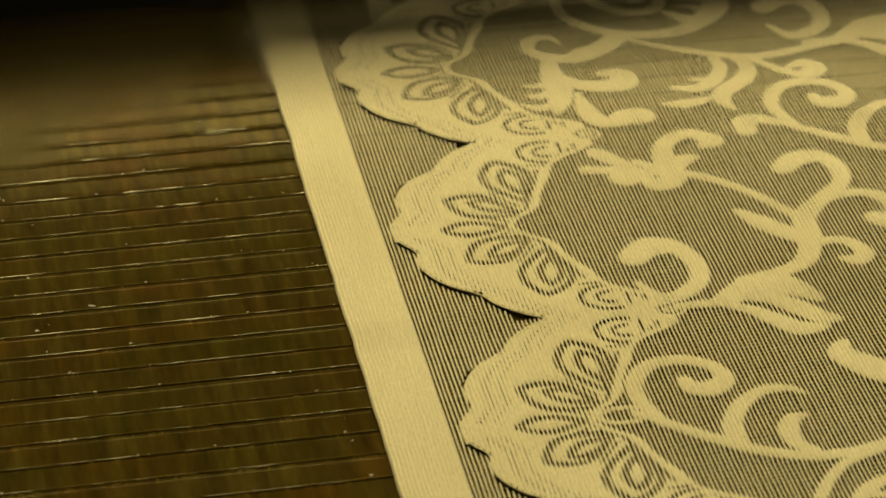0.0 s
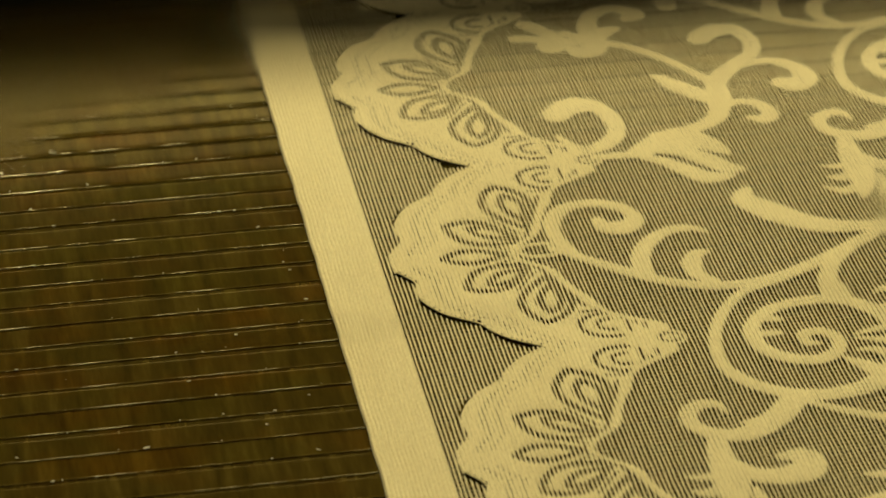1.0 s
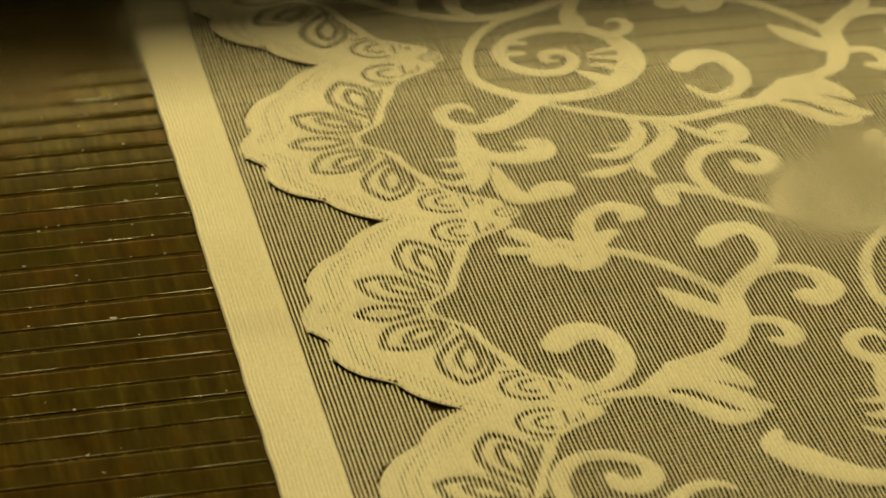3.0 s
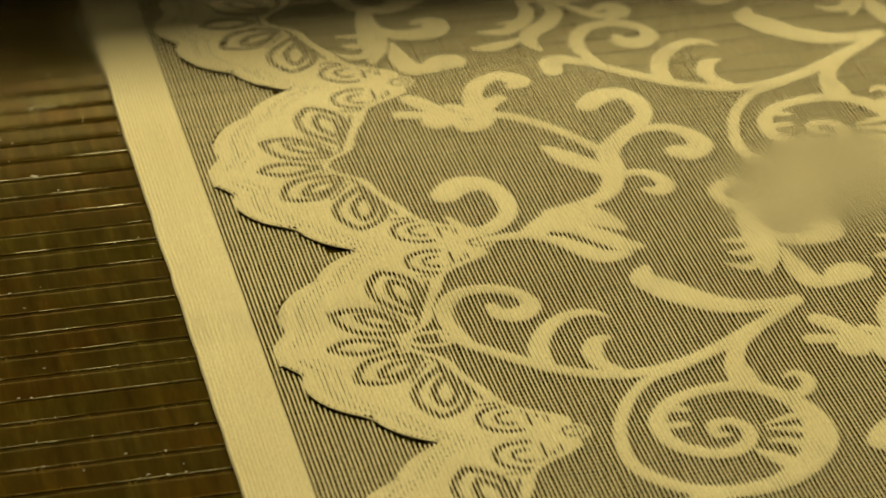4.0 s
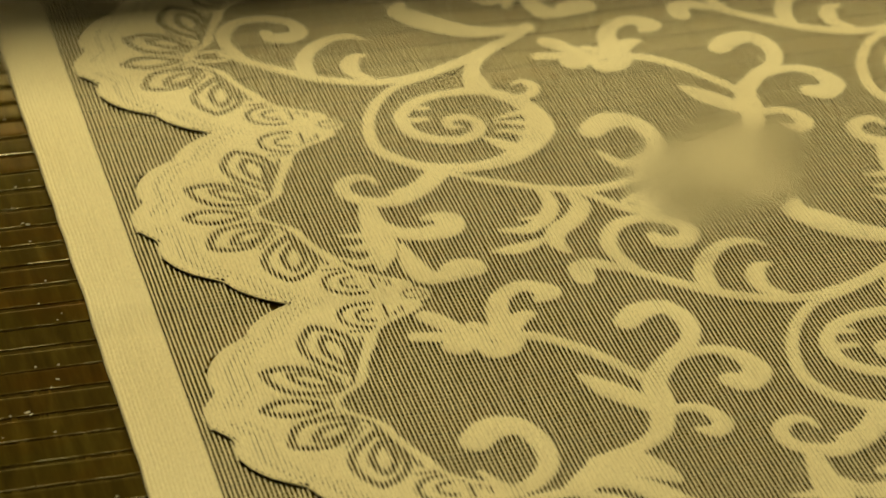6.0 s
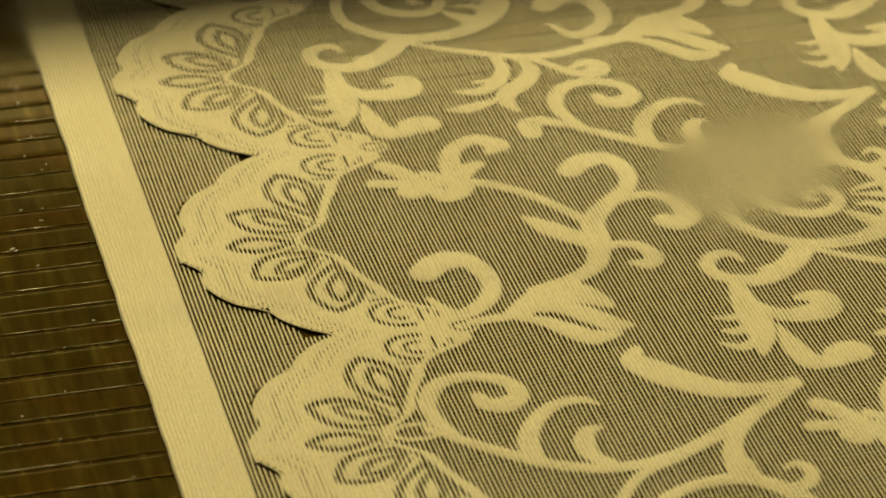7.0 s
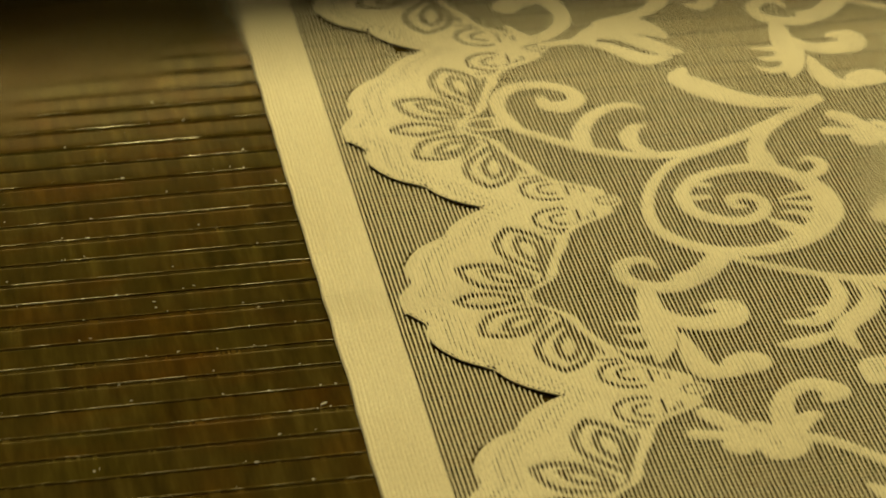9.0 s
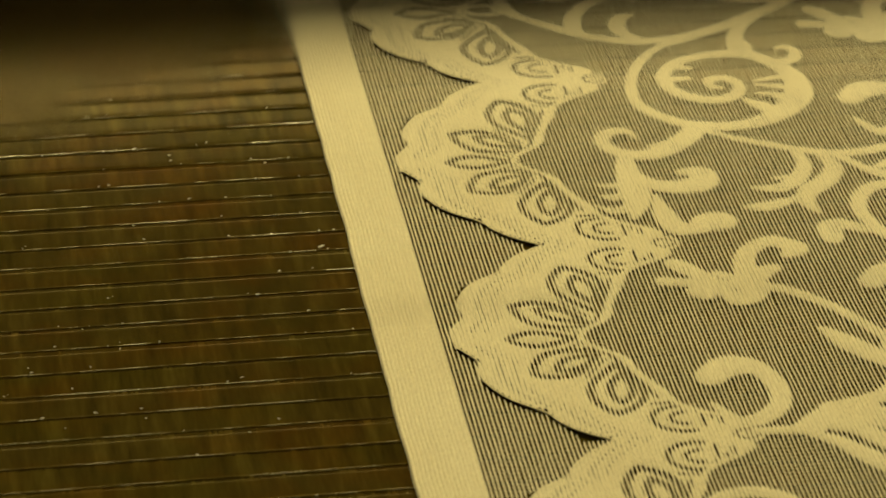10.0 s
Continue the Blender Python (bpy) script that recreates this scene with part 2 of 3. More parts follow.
def flowers(shape):
    """Scrolls, flowers, leaves and buds of one column; stroke() sets them again in each half-drop column."""
    stroke(shape, (2.5, 4.5, 4.5, 5, 5), [(5.0, 2.7), (12.1, -1.5), (17.9, -6.8), (26.7, -14.5), (37.1, -22.5), (49.7, -28.5), (61.8, -29.8), (73.0, -27.7), (83.2, -23.5), (94.1, -17.2), (105.4, -10.2), (115.3, -2.2)])
    stroke(shape, (4, 5.5, 5, 5, 8, 4), [(16.7, -6.1), (13.0, 6.7), (14.0, 15.4), (19.6, 22.5), (28.7, 24.2), (36.8, 19.8), (39.1, 12.8), (35.0, 8.5), (29.2, 9.4), (27.7, 13.9)])
    stroke(shape, (6.5, 6, 5, 4, 1.5), [(34.1, -19.0), (35.5, -9.2), (40.2, -1.2), (47.5, 4.2), (54.4, 4.5), (59.0, 1.3)])
    stroke(shape, (4, 5, 6.5, 5, 1.5), [(53.7, -26.9), (49.9, -22.5), (49.5, -16.0), (52.2, -10.8), (56.5, -9.6)])
    stroke(shape, (2.5, 3.5, 4, 5, 6, 10, 6, 4.5, 5, 5, 4.5, 4, 2), [(84.9, -23.9), (72.4, -29.7), (60.6, -34.1), (51.6, -43.8), (45.9, -56.1), (44.0, -70.5), (48.6, -80.6), (57.4, -88.0), (68.3, -91.1), (80.7, -89.5), (91.6, -82.2), (98.4, -71.9), (99.4, -60.7), (94.8, -50.1), (86.2, -43.3), (74.0, -42.7), (63.3, -46.4), (57.0, -54.6), (57.4, -64.3), (63.2, -70.9), (71.1, -73.4), (77.5, -70.9), (80.2, -64.5), (77.0, -59.4), (71.3, -59.8), (70.8, -64.4), (74.1, -65.1)])
    stroke(shape, (5, 5.5, 8), [(98.4, -15.2), (91.0, -22.7), (86.8, -32.5), (86.6, -42.0)])
    stroke(shape, (6, 4, 4.5, 4, 1.5), [(88.3, -36.4), (89.3, -44.7), (94.8, -50.1), (101.9, -48.9), (104.6, -43.9), (101.9, -39.8), (98.3, -41.1)])
    stroke(shape, (4, 3, 1), [(101.0, -61.1), (93.2, -60.7), (85.7, -62.4)])
    stroke(shape, (4, 3, 1), [(98.6, -68.6), (91.4, -66.3), (85.4, -64.3)])
    stroke(shape, (5, 3.5, 1), [(94.2, -76.9), (89.7, -71.9), (84.1, -70.4)])
    stroke(shape, (7, 5, 1), [(87.7, -83.6), (83.3, -78.4), (78.8, -73.5)])
    stroke(shape, (4, 2.5), [(60.7, -49.3), (66.5, -50.6)])
    stroke(shape, (4, 2.5), [(58.4, -57.6), (64.8, -57.7)])
    stroke(shape, (4.5, 6.5, 9.5, 11, 8.5, 3), [(115.3, -3.2), (104.6, -3.2), (94.3, -1.0), (85.3, 5.6), (78.8, 13.0), (75.0, 19.0), (77.8, 24.4)])
    stroke(shape, (8, 8, 6, 5, 5, 4, 1.5), [(58.8, -92.1), (51.5, -99.8), (41.6, -105.6), (33.0, -104.2), (28.1, -98.9), (28.2, -93.0), (32.8, -89.4), (37.0, -90.3), (38.9, -94.5)])
    stroke(shape, (5, 1), [(48.9, -100.2), (41.5, -100.0)])
    stroke(shape, (5, 8, 10, 8, 2), [(32.5, -107.2), (31.6, -116.6), (31.3, -127.1), (30.2, -135.5), (27.4, -143.9)])
    stroke(shape, (4, 3.5, 1), [(31.2, -121.8), (25.7, -124.1), (20.0, -122.7)])
    stroke(shape, (4, 4, 1.5), [(29.3, -128.7), (24.4, -131.3), (20.5, -129.8)])
    stroke(shape, (4, 4, 1), [(28.2, -137.0), (22.7, -139.5), (17.2, -135.4)])
    stroke(shape, (4, 7, 9.5, 9, 3), [(33.4, -117.8), (38.7, -125.0), (47.1, -126.9), (53.7, -124.8), (53.9, -119.2), (47.6, -117.8)])
    stroke(shape, (1, 7, 8, 5), [(36.9, -130.4), (37.1, -141.9), (39.4, -150.9), (46.8, -152.6)])
    stroke(shape, (9.5, 11, 10), [(48.5, -149.3), (51.1, -148.8), (53.5, -148.8)])
    stroke(shape, (2.5, 3.5, 4, 4.5, 3.5), [(61.1, -92.7), (69.5, -98.6), (79.5, -104.3), (89.6, -109.4), (98.7, -112.4), (108.9, -112.2), (120.1, -109.5), (133.0, -107.0)])
    stroke(shape, (3, 3.5, 4.5, 8, 6, 3), [(95.2, -110.4), (102.1, -117.5), (107.9, -124.9), (114.3, -128.2), (119.0, -124.4), (115.8, -120.6), (110.4, -122.4)])
    stroke(shape, (3, 5, 6, 5, 1.5), [(87.0, -109.7), (87.7, -118.2), (83.0, -127.1), (75.7, -131.9), (67.8, -130.1)])
    stroke(shape, (4, 1.5), [(82.8, -126.1), (75.9, -125.1)])
    stroke(shape, (3, 6, 7, 7, 6, 2), [(94.4, -112.7), (96.5, -121.1), (91.8, -129.1), (85.0, -134.6), (82.3, -140.7), (84.5, -147.3)])
    stroke(shape, (2, 6, 4, 1), [(62.9, -141.5), (69.2, -142.1), (76.3, -140.2), (80.5, -137.4)])
    stroke(shape, (9, 10.5, 7, 6, 6, 5, 2), [(29.7, 80.4), (35.4, 85.3), (43.1, 84.4), (47.2, 74.7), (45.6, 64.5), (38.1, 57.8), (32.1, 58.0), (27.3, 66.9)])
    stroke(shape, (2.5, 4, 4), [(35.8, 52.1), (42.6, 52.0), (52.8, 51.2)])
    stroke(shape, (5, 11, 12.5, 9, 3), [(48.9, 52.8), (57.9, 57.0), (67.1, 58.6), (73.0, 54.6), (77.8, 48.4)])
    stroke(shape, (3, 6, 8, 7, 3), [(55.1, 53.2), (63.3, 51.4), (70.2, 44.9), (75.3, 38.7), (79.9, 36.8)])
    stroke(shape, (2.5, 5, 7, 7.5, 3), [(49.8, 49.8), (56.6, 46.0), (62.4, 39.1), (67.8, 33.6), (75.2, 33.7)])
    stroke(shape, (7, 5.5, 7, 8, 7, 5.5, 6, 7, 9, 8), [(59.2, 61.6), (71.7, 65.3), (80.5, 71.2), (85.1, 84.0), (87.0, 95.4), (95.0, 105.0), (103.6, 113.2), (106.0, 122.9), (102.0, 131.6), (94.2, 130.9), (89.1, 126.4)])
    stroke(shape, (4, 4, 4.5, 6, 8.5, 9, 7), [(87.3, 96.5), (96.8, 104.7), (107.6, 107.0), (114.8, 102.0), (117.0, 93.6), (112.1, 88.7), (108.0, 91.0)])
    stroke(shape, (4, 4, 4.5, 6, 6, 2.5), [(82.3, 75.5), (88.6, 80.3), (95.4, 78.9), (98.7, 71.7), (95.5, 67.7), (91.0, 69.7)])
    stroke(shape, (2, 8, 8, 3), [(67.5, 103.2), (72.8, 94.7), (78.2, 88.0), (82.4, 80.9)])
    stroke(shape, (5, 5, 4.5, 4, 4), [(27.9, 133.6), (37.6, 131.6), (49.7, 128.3), (60.2, 126.1), (68.7, 119.7), (77.0, 109.6), (85.0, 95.8)])
    stroke(shape, (8, 7, 6, 6, 8, 4), [(53.9, 128.5), (54.0, 140.0), (57.8, 148.5), (65.6, 152.5), (71.8, 147.5), (68.1, 144.5)])
    stroke(shape, (6, 6, 4), [(54.7, 130.0), (59.4, 135.7), (63.1, 137.3)])
    stroke(shape, (6, 7, 4.5), [(33.4, 143.5), (36.7, 139.7), (43.0, 131.3)])
    stroke(shape, (6, 8, 5), [(36.5, 127.2), (39.0, 125.9), (43.2, 128.1)])
    stroke(shape, (4, 8, 8, 4), [(44.4, 125.6), (47.7, 121.8), (51.9, 122.5), (56.4, 125.8)])
    stroke(shape, (4, 5), [(45.1, 135.9), (51.2, 130.7)])
    # where no scallop takes up the stem it ends in a curled bud
    stroke(shape, (4, 6, 8, 7), [(11.1, -1.8), (5.4, 1.9), (0.8, 0.4), (0.0, -5.2)], first=1)


EDGE_Y = (0, 5, 9, 12, 15, 21.5, 26, 31, 35, 37, 40, 44, 48, 51, 52.5)
EDGE_X = (-39.2, -38.4, -35.4, -33.0, -34.2, -34, -32, -28.5, -23.3, -19, -18.3, -15.6, -11.2, -6.8, -2.5)
INNER_Y = (0, 3, 6, 9, 12, 17, 23, 28, 31, 35, 38, 41.5, 43.5, 46, 52.5)
INNER_X = (-1.0, -0.2, 3.2, 7.4, 9.5, 10.5, 13, 16, 16.8, 18.5, 21, 27, 31, 34.5, 33)


def petal(base, tip, half, steps=14):
    """A closed drop shape from base to tip."""
    s = np.linspace(0, 1, steps)
    b, t = np.array(base, float), np.array(tip, float)
    way = (t - b) / np.linalg.norm(t - b)
    side = np.array([-way[1], way[0]])
    bulge = half * np.sin(np.pi * s**1.25) ** 0.8
    one = b + (t - b) * s[:, None] + side * bulge[:, None]
    two = b + (t - b) * s[:, None] - side * bulge[:, None]
    return np.concatenate([one, two[::-1]])


def oval(cx, cy, rx, ry, steps=18):
    a = np.linspace(0, 2 * np.pi, steps)
    return np.stack([cx + rx * np.cos(a), cy + ry * np.sin(a)], 1)


def scallops(shape, holes, shade, slits, cord):
    """The scalloped rim with its fans of outlined petals, three to a repeat."""
    for k, (gape, after, wide) in enumerate(((0.4, 0.4, 0.9), (0.6, 0.4, 1.5), (0.9, 0.7, 1.1))):
        middle = (k - 1) * SCALLOP - 1.5
        near = (YS - middle + REPEAT / 2) % REPEAT - REPEAT / 2
        rows = np.abs(near) <= SCALLOP / 2
        local = near[rows]
        edge, inner = np.interp(np.abs(local), EDGE_Y, EDGE_X), np.interp(np.abs(local), INNER_Y, INNER_X)
        X = XS[:, None]
        depth = X - edge[None]
        cover = np.clip(0.5 + depth / 0.7, 0, 1) * np.clip(0.5 + (inner[None] - X) / 0.7, 0, 1)
        shape[:, rows] = np.maximum(shape[:, rows], cover)
        tone = np.exp(-(((depth - 6.2) / 1.1) ** 2)) + 0.8 * np.exp(-(((depth - 10.2) / 0.9) ** 2))
        shade[:, rows] = np.maximum(shade[:, rows], tone * (np.abs(local)[None] > 3))
        gap = np.where(local < -40, 2.6 * wide * np.clip((-local - 40) / 12.5, 0, 1), 0.0)
        slits[:, rows] = np.maximum(slits[:, rows], ((depth < -0.1) & (depth > -gap[None])) * 1.0)
        # the net has torn away into an open corner where two scallops meet
        corner = np.where(local < 0, -16.0 * gape + 2.5 * np.clip((-local - 45.5) / 7, 0, 1), -13.5 * after + 4.0 * np.clip((52.5 - local) / 7, 0, 1))
        torn = (depth < -0.1) & (X > corner[None]) & (X < 0) & (np.abs(local) > 43)[None] & np.where(local < 0, gape > 0.5, after > 0.5)[None]
        slits[:, rows] = np.maximum(slits[:, rows], torn * 1.0)
        below = np.roll(cover, -2, 1)
        lower = (local[None] < -6) & (depth < 0.1) & (X < 0)
        slits[:, rows] = np.maximum(slits[:, rows], (below > 0.5) * lower)
        above = np.roll(cover, 1, 1) * ((local > 13) & (local < 30))[None]
        slits[:, rows] = np.maximum(slits[:, rows], (above > 0.5) & (depth < 0.1))

        def loop(line, thin=2.4):
            draw(holes, line + (0, middle), np.full(len(line), thin / 2))

        loop(petal((-4, 0), (-22.8, 0), 3.6))
        for s in (1, -1):
            loop(petal((1.5, 6.5 * s), (-18.8, 18.2 * s), 6.2))
            loop(petal((1, 9 * s), (-12, 16.2 * s), 2.7))
            loop(petal((5, 14.5 * s), (0.2, 39.5 * s), 7.4))
            loop(petal((5.5, 19 * s), (2.5, 34 * s), 3.2))
            bow = oval(17.6, 43.3 * s, 8.6, 6.4, 25)
            loop(bow[5:20], 1.7)
            loop(oval(18.4, 43.2 * s, 4.4, 2.9, 25)[6:19], 1.5)
            for x, y0, y1 in ((21.5, 37.6, 40.4), (22.8, 42.0, 47.5), (25.2, 39.2, 43.6), (27.6, 42.5, 46.2)):
                loop(np.array([(x, y0 * s), (x, y1 * s)]), 1.2)
            loop(np.array([(-3.2, 1.6 * s), (0.3, 4.8 * s), (4.3, 9.5 * s), (6.3, 14.5 * s), (8.2, 20 * s), (10.6, 26 * s), (12.6, 32 * s)]), 1.3)
            loop(np.array([(-3.5, 3.4 * s), (-9.5, 6.2 * s)]), 1.0)
            loop(np.array([(2.2, 11.5 * s), (-4.5, 20.5 * s)]), 1.0)
            loop(np.array([(10.5, 35.5 * s), (17.5, 35.0 * s), (24.5, 39.5 * s)]), 1.0)
        ends = np.linspace(-45.5, 45.5, 45)
        inner_edge = np.stack([np.interp(np.abs(ends), INNER_Y, INNER_X) - 1.2, ends + middle], 1)
        draw(cord, inner_edge, np.full(45, 0.95))
        if k == 1:
            ring = oval(7.0, 0.0, 7.2, 3.6) + (0, middle + 1.0)
            draw(cord, ring, np.full(len(ring), 0.95))
        bead = oval(33.3, -SCALLOP / 2, 3.2, 2.2) + (0, middle)
        draw(shape, bead, np.full(len(bead), 1.7))
        draw(holes, bead, np.full(len(bead), 0.5))


def lace_fields():
    shape, holes, shade, slits, cord = (np.zeros((NX, NY)) for _ in range(5))
    scallops(shape, holes, shade, slits, cord)
    motifs = np.zeros((NX, NY))
    flowers(motifs)
    cover = np.maximum(shape * (1 - holes), motifs * (XS[:, None] > 9))
    selvedge = (XS < -41.4)[:, None]
    slits = slits * (motifs < 0.3) * ~selvedge
    cover = np.maximum(np.maximum(cover, cord), selvedge * 1.0)
    rng = np.random.default_rng(11)
    uneven = rng.normal(size=(NX, NY))
    for axis, reach in ((0, 6), (0, 6), (1, 5), (1, 5)):
        uneven = sum(np.roll(uneven, k, axis) for k in range(-reach, reach + 1)) / (2 * reach + 1)
    uneven = np.clip(uneven / uneven.std() * 0.5, 0, 1)
    weak = np.maximum(shade, uneven * 0.5 * np.clip(motifs * 1.5 - 0.5, 0, 1)) * (1 - selvedge)
    return cover, weak, slits


def selvedge_ribs(verts, faces, ys, rng):
    """The plain band: fine ribs that share their valleys, as one joined strip."""
    ribs, step = 16, (-41.4 - LEFT) / 16
    rows = len(ys)
    offs, high = [], []
    for k in range(ribs):
        offs += [k * step, k * step + 0.25 * step, k * step + 0.5 * step, k * step + 0.75 * step]
        high += [0.42, 1.06, 1.28, 1.06]
    offs, high = np.array(offs + [ribs * step]), np.array(high + [0.42])
    n = len(offs)
    q = np.empty((rows, n, 3))
    bell = np.hanning(25)
    wander = 0.12 * np.convolve(rng.normal(size=rows + 24), bell / np.sqrt((bell**2).sum()), "valid")
    wander += np.linspace(0, wander[0] - wander[-1], rows)
    ridge = rng.normal(size=(rows, n)) * 0.03
    ridge[-1] = ridge[0]
    q[:, :, 0] = (LEFT + offs[None] + wander[:, None] * np.linspace(1, 0.25, n)[None]) / 1000
    q[:, :, 1] = ys[:, None]
    q[:, :, 2] = (high[None] + ridge + 0.03 * np.where(np.arange(rows) % 2, 1, -1)[:, None]) / 1000
    q[:, 0, 2] = 0.0001
    q[:, -1, 2] = 0.0001
    verts.append(q.reshape(-1, 3))
    j, k = np.meshgrid(np.arange(rows - 1), np.arange(n - 1), indexing="ij")
    o = (j * n + k).ravel()
    faces.append(np.stack([o, o + 1, o + n + 1, o + n], 1))


def edge_cords(verts, faces):
    """A fine cord along the scallops' outer edge."""
    ends = np.linspace(-SCALLOP / 2, SCALLOP / 2, 57)
    turn = np.linspace(0, 2 * np.pi, 7)[:-1]
    for at_y, at_x, radius, height in ((EDGE_Y, EDGE_X, 0.26, 0.70),):
        for k in range(3):
            y = (k - 1) * SCALLOP - 1.5 + ends
            x = np.interp(np.abs(ends), at_y, at_x) + 0.35
            x = np.convolve(np.pad(x, 1, "edge"), (0.25, 0.5, 0.25), "valid")
            way = np.stack([np.gradient(x), np.gradient(y)], 1)
            way /= np.linalg.norm(way, axis=1)[:, None]
            r = radius * (1 + 0.12 * np.sin(np.arange(len(y)) * 2.4))
            q = np.empty((len(y), 6, 3))
            q[:, :, 0] = x[:, None] - way[:, 1:2] * np.cos(turn)[None] * r[:, None]
            q[:, :, 1] = y[:, None] + way[:, 0:1] * np.cos(turn)[None] * r[:, None]
            q[:, :, 2] = height + np.sin(turn)[None] * r[:, None]
            start = sum(len(v) for v in verts)
            verts.append(q.reshape(-1, 3) / 1000)
            i, j = np.meshgrid(np.arange(len(y) - 1), np.arange(6), indexing="ij")
            o = start + 6 * i.ravel()
            a, b = j.ravel(), (j.ravel() + 1) % 6
            faces.append(np.stack([o + a, o + b, o + 6 + b, o + 6 + a], 1))


def lace_meshes():
    """Builds the cloth stitch by stitch: wale after wale of raised yarn, broad in the motifs, slim in the ground, with cross laps between."""
    cover, weak, slits = lace_fields()
    # Worked areas stand a little proud of the open ground.
    lift = cover.copy()
    for axis, reach in ((0, 7), (1, 2)):
        lift = sum(np.roll(lift, k, axis) for k in range(-reach, reach + 1)) / (2 * reach + 1)
    lift[XS < -41.4] = 0.9
    rng = np.random.default_rng(5)
    wales = NX // 4
    dash = np.where(np.arange(NY) % 2, 1.5, 0.1)
    ys = np.append(YS, -YS[0]) / 1000
    sets = {"selvedge": ([], [], 0), "scalloped_border": ([], [], 0), "floral_ground": ([], [], 0)}
    edges = []
    for w in range(wales):
        x = LEFT + (w + 0.5) * WALE
        a, b = 4 * w, 4 * w + 4
        sway = 0.05 * np.convolve(rng.normal(size=NY + 8), np.ones(9) / 3, "valid")
        halves, slim = [], 0.215 if x < -2 else 0.20
        for cols in (slice(a, a + 2), slice(a + 2, b)):
            c = cover[cols].mean(0)
            wd = weak[cols].mean(0)
            halves.append(WALE * (slim + (0.49 - slim) * c - 0.11 * wd * c * dash))
        cuts = [slits[a : a + 2].mean(0) > 0.4, slits[a + 2 : b].mean(0) > 0.4]
        cut = cuts[0] | cuts[1]
        c = cover[a:b].mean(0)
        crown = 0.42 + c * (0.36 - 0.3 * weak[a:b].mean(0)) + (0.06 + 0.05 * c) * np.where(np.arange(NY) % 2, 1, -1) + rng.normal(size=NY) * 0.025
        crown = crown + 0.55 * lift[a:b].mean(0)
        left, right = -halves[0] + sway * (1 - c), halves[1] + sway * (1 - c)
        if x < -41.4 and (x - WALE < LEFT):
            left = left + rng.normal(size=NY) * 0.12
        wrap = lambda v: np.append(v, v[0])
        left, right, crown, cut = wrap(left), wrap(right), wrap(crown), wrap(cut)
        edges.append((x + left, x + right, cut, crown))
        if x < -41.4:
            continue
        name = "scalloped_border" if x < 40 else "floral_ground"
        verts, faces, _ = sets[name]
        start = sum(len(v) for v in verts)
        q = np.empty((NY + 1, 3, 3))
        q[:, 0, 0], q[:, 1, 0], q[:, 2, 0] = (x + left) / 1000, (x + (left + right) / 2) / 1000, (x + right) / 1000
        q[:, :, 1] = ys[:, None]
        q[:, 0, 2] = (0.12 + 0.55 * wrap(lift[a])) / 1000
        q[:, 2, 2] = (0.12 + 0.55 * wrap(lift[b - 1])) / 1000
        q[:, 1, 2] = crown / 1000
        verts.append(q.reshape(-1, 3))
        for k in (0, 1):
            one = wrap(cuts[k])
            j = np.arange(NY)[~one[:-1]]
            o = start + 3 * j + k
            faces.append(np.stack([o, o + 1, o + 4, o + 3], 1))
    for w in range(wales - 1):
        (l0, r0, cut0, _), (l1, r1, cut1, _) = edges[w], edges[w + 1]
        x = LEFT + (w + 1) * WALE
        if x < -41.4:
            continue
        name = "scalloped_border" if x < 40 else "floral_ground"
        verts, faces, _ = sets[name]
        start = sum(len(v) for v in verts)
        j = np.arange(0, NY, 2)
        j = j[(l1[j] - r0[j] > 0.15) & ~cut0[j] & ~cut1[j]]
        if not len(j):
            continue
        t = 0.07 / 1000
        y = ys[j] + rng.normal(size=len(j)) * 0.00008
        tilt = 0.00025 * (1 if w % 2 else -1)
        q = np.empty((len(j), 4, 3))
        q[:, 0] = np.stack([(r0[j] - 0.08) / 1000, y - t - tilt, np.full(len(j), -0.00042)], 1)
        q[:, 1] = np.stack([(l1[j] + 0.08) / 1000, y - t + tilt, np.full(len(j), -0.00042)], 1)
        q[:, 2] = np.stack([(l1[j] + 0.08) / 1000, y + t + tilt, np.full(len(j), -0.00036)], 1)
        q[:, 3] = np.stack([(r0[j] - 0.08) / 1000, y + t - tilt, np.full(len(j), -0.00036)], 1)
        verts.append(q.reshape(-1, 3))
        o = start + 4 * np.arange(len(j))
        faces.append(np.stack([o, o + 1, o + 2, o + 3], 1))
    selvedge_ribs(*sets["selvedge"][:2], ys, rng)
    edge_cords(*sets["scalloped_border"][:2])
    made = {}
    for name, (verts, faces, _) in sets.items():
        v, f = np.concatenate(verts), np.concatenate(faces)
        me = bpy.data.meshes.new(name)
        me.vertices.add(len(v))
        me.vertices.foreach_set("co", v.ravel())
        me.loops.add(f.size)
        me.loops.foreach_set("vertex_index", f.ravel().astype(np.int32))
        me.polygons.add(len(f))
        me.polygons.foreach_set("loop_start", np.arange(0, f.size, 4, dtype=np.int32))
        me.update(calc_edges=True)
        me.validate()
        me.materials.append(YARN)
        me.shade_smooth()
        made[name] = me
    return made


CLOTH_Z = 0.0
# How far each scallop is pulled along the cloth, in millimetres, from the far end to the near one: at its tip, its fan and the bead after it.
PULLS = (
    (-40.0, 208.5, (6, 6, 0, 0, 1, 1.5, 4.5, 1.2, 1, 3.4, 7)),
    (-20.0, 208.5, (4.5, 4, 0, 0.5, 2.2, 1.4, 3.2, 1.5, 0.3, 1.8, 4)),
    (33.0, 156.0, (4, -0.2, -1, -1, -1.8, -0.5, -1, -4, -1, -0.9, 2.5)),
    (80.0, 156.0, (0,) * 11),
)


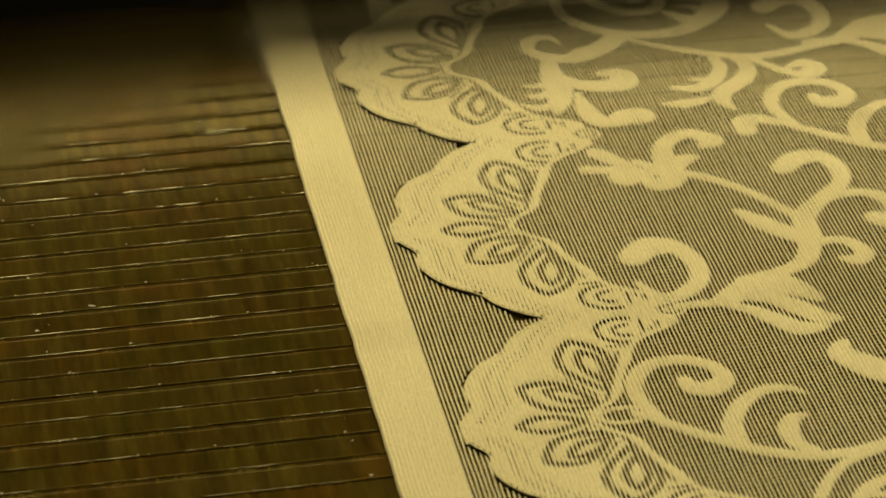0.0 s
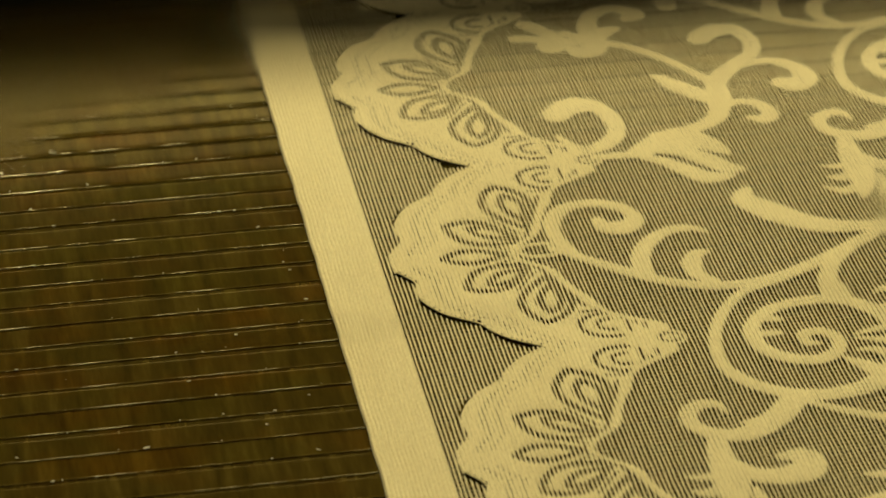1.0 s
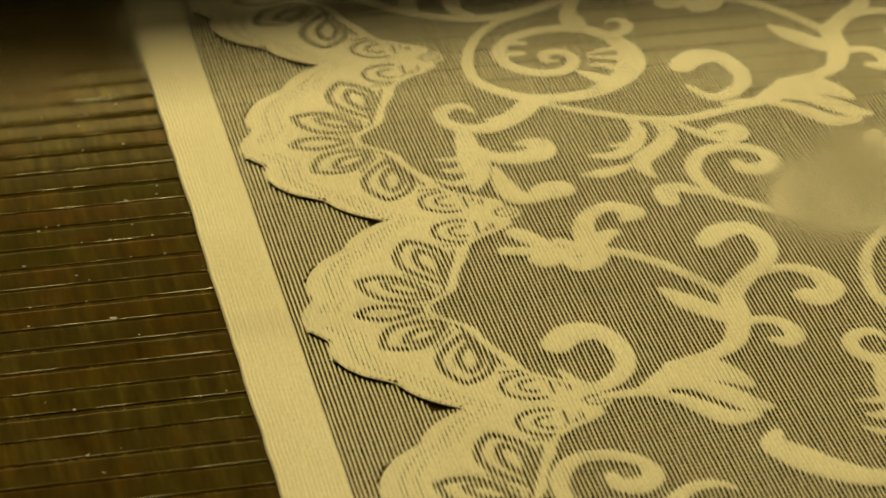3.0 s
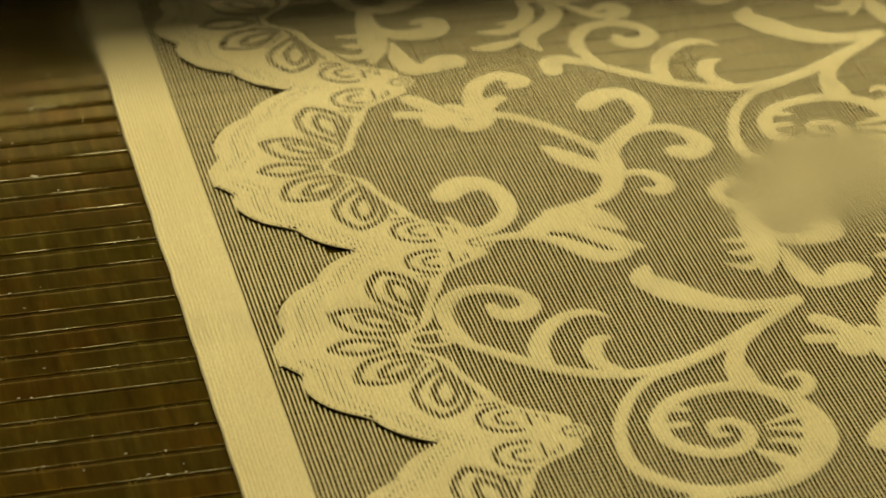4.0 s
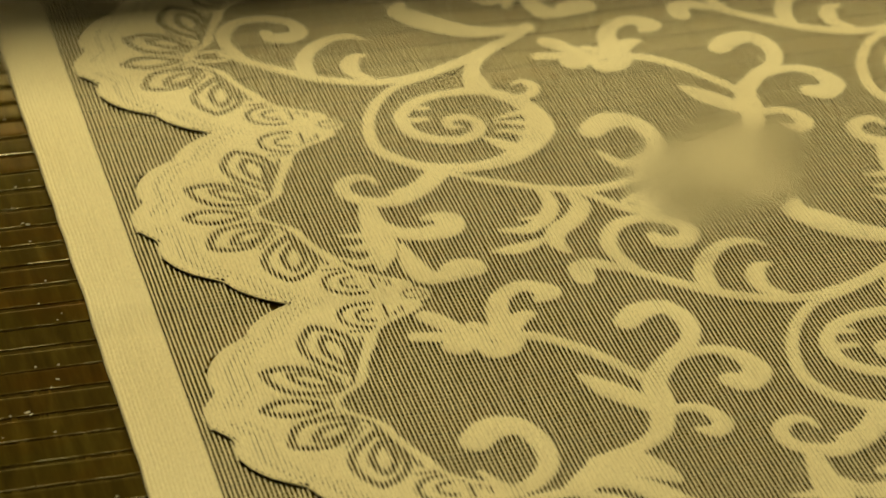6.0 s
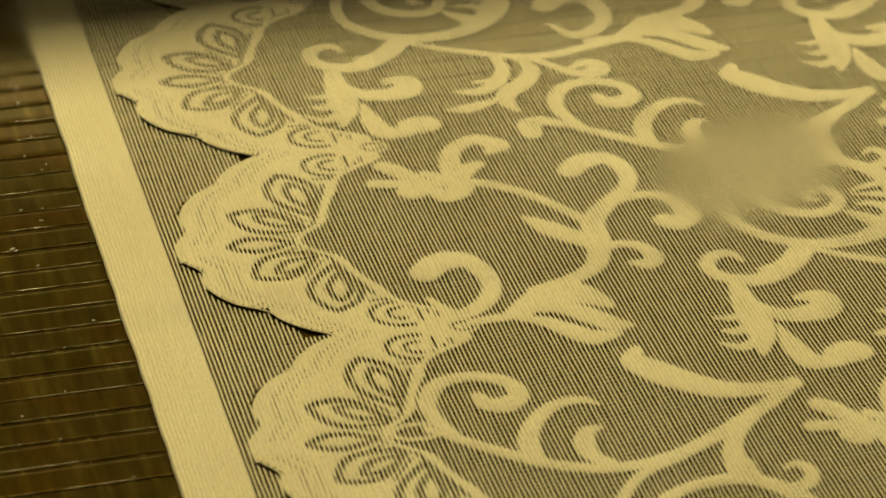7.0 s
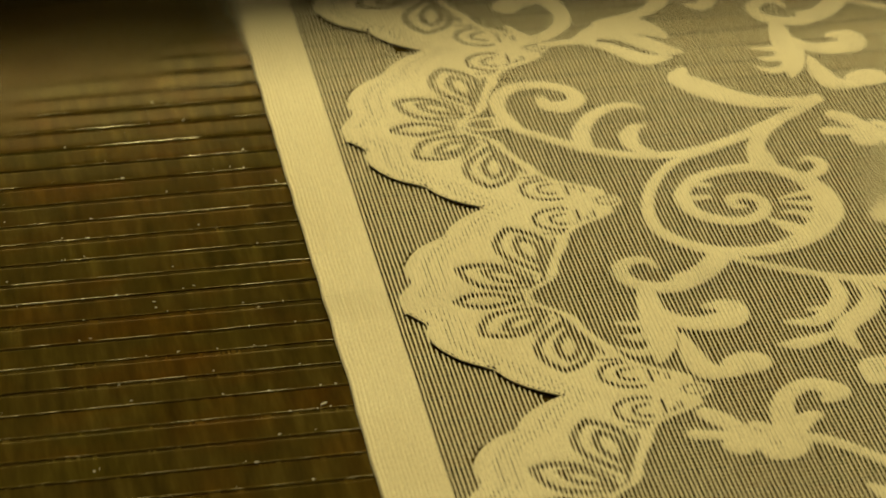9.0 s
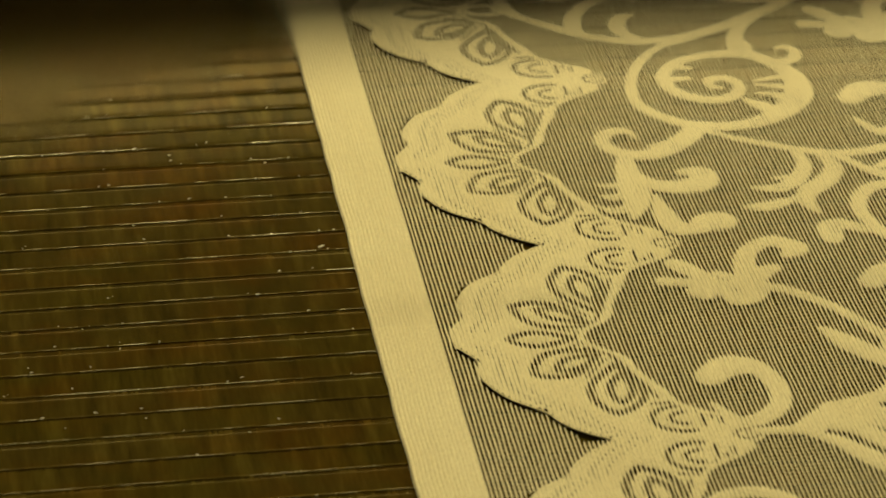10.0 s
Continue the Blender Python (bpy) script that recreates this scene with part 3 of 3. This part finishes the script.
def pulled(me, shift):
    """A copy of one repeat's mesh, pulled unevenly along the cloth as it lies there."""
    me = me.copy()
    co = np.empty(len(me.vertices) * 3)
    me.vertices.foreach_get("co", co)
    co = co.reshape(-1, 3)
    x, y = co[:, 0] * 1000, co[:, 1] * 1000 + shift
    columns = [np.interp(-y, -(first - SCALLOP * np.arange(11)), amounts) for _, first, amounts in PULLS]
    total = np.zeros(len(co))
    for (x0, *_), (x1, *_), a, b in zip(PULLS[:-1], PULLS[1:], columns[:-1], columns[1:]):
        s = (x - x0) / (x1 - x0)
        inside = (s >= 0) & (s < 1)
        total[inside] = (a + (b - a) * s)[inside]
    total[x < -40.0] = columns[0][x < -40.0]
    co[:, 1] += total / 1000
    me.vertices.foreach_set("co", co.ravel())
    me.update()
    return me


def lace_panel():
    panel = tagged(new("lace_panel"), "cream scalloped floral lace with a plain selvedge on the apron", "lace fabric")
    meshes = lace_meshes()
    labels = {"selvedge": "dense plain cream selvedge band", "scalloped_border": "scalloped lace rim with petal fans", "floral_ground": "open net with scrolling flowers"}
    for k in range(-3, 2):
        for name, me in meshes.items():
            ob = new(name, me if name == "selvedge" else pulled(me, k * REPEAT))
            ob.parent = panel
            ob.matrix_local = pose(0, k * REPEAT / 1000, CLOTH_Z)
            tagged(ob, labels[name], kind="stuff")
    return panel


# ---- the slatted apron that carries the lace ----
PITCH = 0.011234
SLAT_TOP = -0.0006


def slat_mesh():
    """One overlapping slat: low at its far edge, raised and rounded at its near edge."""
    profile = [(0.0128, -0.0032), (0.0118, -0.0005), (0.0092, -0.00040), (0.0066, -0.00028), (0.0045, -0.00018), (0.0028, -0.00010), (0.0014, -0.00004), (0.0002, 0.0), (0.00008, -0.00005), (0.0, -0.0004), (0.0004, -0.0032)]
    x0, x1, cuts = -0.42, 0.42, 42
    rng = np.random.default_rng(3)
    xs = np.linspace(x0, x1, cuts + 1)
    wave = np.convolve(rng.normal(size=cuts + 5), np.ones(5) / 5, "valid") * 0.00022
    verts = [(x, y + w * (y < 0.006), z + w * 0.4) for x, w in zip(xs, wave) for y, z in profile]
    n = len(profile)
    faces = [(i * n + k, i * n + (k + 1) % n, (i + 1) * n + (k + 1) % n, (i + 1) * n + k) for i in range(cuts) for k in range(n)]
    faces += [tuple(range(n)), tuple(range(cuts * n + n - 1, cuts * n - 1, -1))]
    me = bpy.data.meshes.new("slat")
    me.from_pydata(verts, [], faces)
    me.materials.append(SLAT)
    me.materials.append(EDGE_GLINT)
    for k, face in enumerate(me.polygons):
        face.material_index = 1 if k < cuts * n and k % n == 7 else 0
        face.use_smooth = k < cuts * n and 1 <= k % n <= 6
    me.update()
    return me


def slatted_apron():
    apron = tagged(new("slatted_apron"), "dark worn apron of narrow overlapping rusty slats", "conveyor apron")
    low, high = -1.2409, 0.60
    part("belt", box(bmesh.new(), -0.42, 0.42, low, high, -0.0085, -0.0056), BELT, apron, "black belt under the slats")
    me = slat_mesh()
    rng = random.Random(4)
    count = int((high - low) / PITCH)
    for k in range(count):
        ob = new("slat", me)
        ob.parent = apron
        ob.matrix_local = pose(rng.uniform(-0.02, 0.02), low + k * PITCH + rng.uniform(-0.0004, 0.0004), SLAT_TOP + rng.uniform(-0.00004, 0.00004), rng.uniform(-0.16, 0.16), 0, rng.uniform(-0.06, 0.06))
    bm = bmesh.new()
    for _ in range(950):
        k = rng.randrange(count)
        x = rng.uniform(-0.2, -0.055)
        y = low + k * PITCH + abs(rng.gauss(0, 0.0012)) + (rng.uniform(0, 0.01) if rng.random() < 0.15 else 0)
        r = rng.uniform(0.00008, 0.00024) * (1.8 if rng.random() < 0.08 else 1)
        m = Matrix.Translation((x, y, SLAT_TOP + r * 0.5)) @ pose(0, 0, 0, 0, 0, rng.uniform(-30, 30)) @ Matrix.Diagonal((r * rng.uniform(1, 3.5), r, r * 0.7, 1))
        bmesh.ops.create_icosphere(bm, subdivisions=1, radius=1.0, matrix=m)
    tagged(part("lint", bm, LINT, apron, "specks of white lint"), kind="stuff")
    return apron


LACE = lace_panel()
APRON = slatted_apron()

# ---- what moves ----
ADVANCE = [
    (0, -0.0802),
    (2.5, 0.1375),
    (5, 0.3553),
    (7.5, 0.5728),
    (10, 0.7897),
]


def motions():
    for thing in (LACE, APRON):
        walk(thing, [(t, pose(0, y, 0)) for t, y in ADVANCE])


motions()
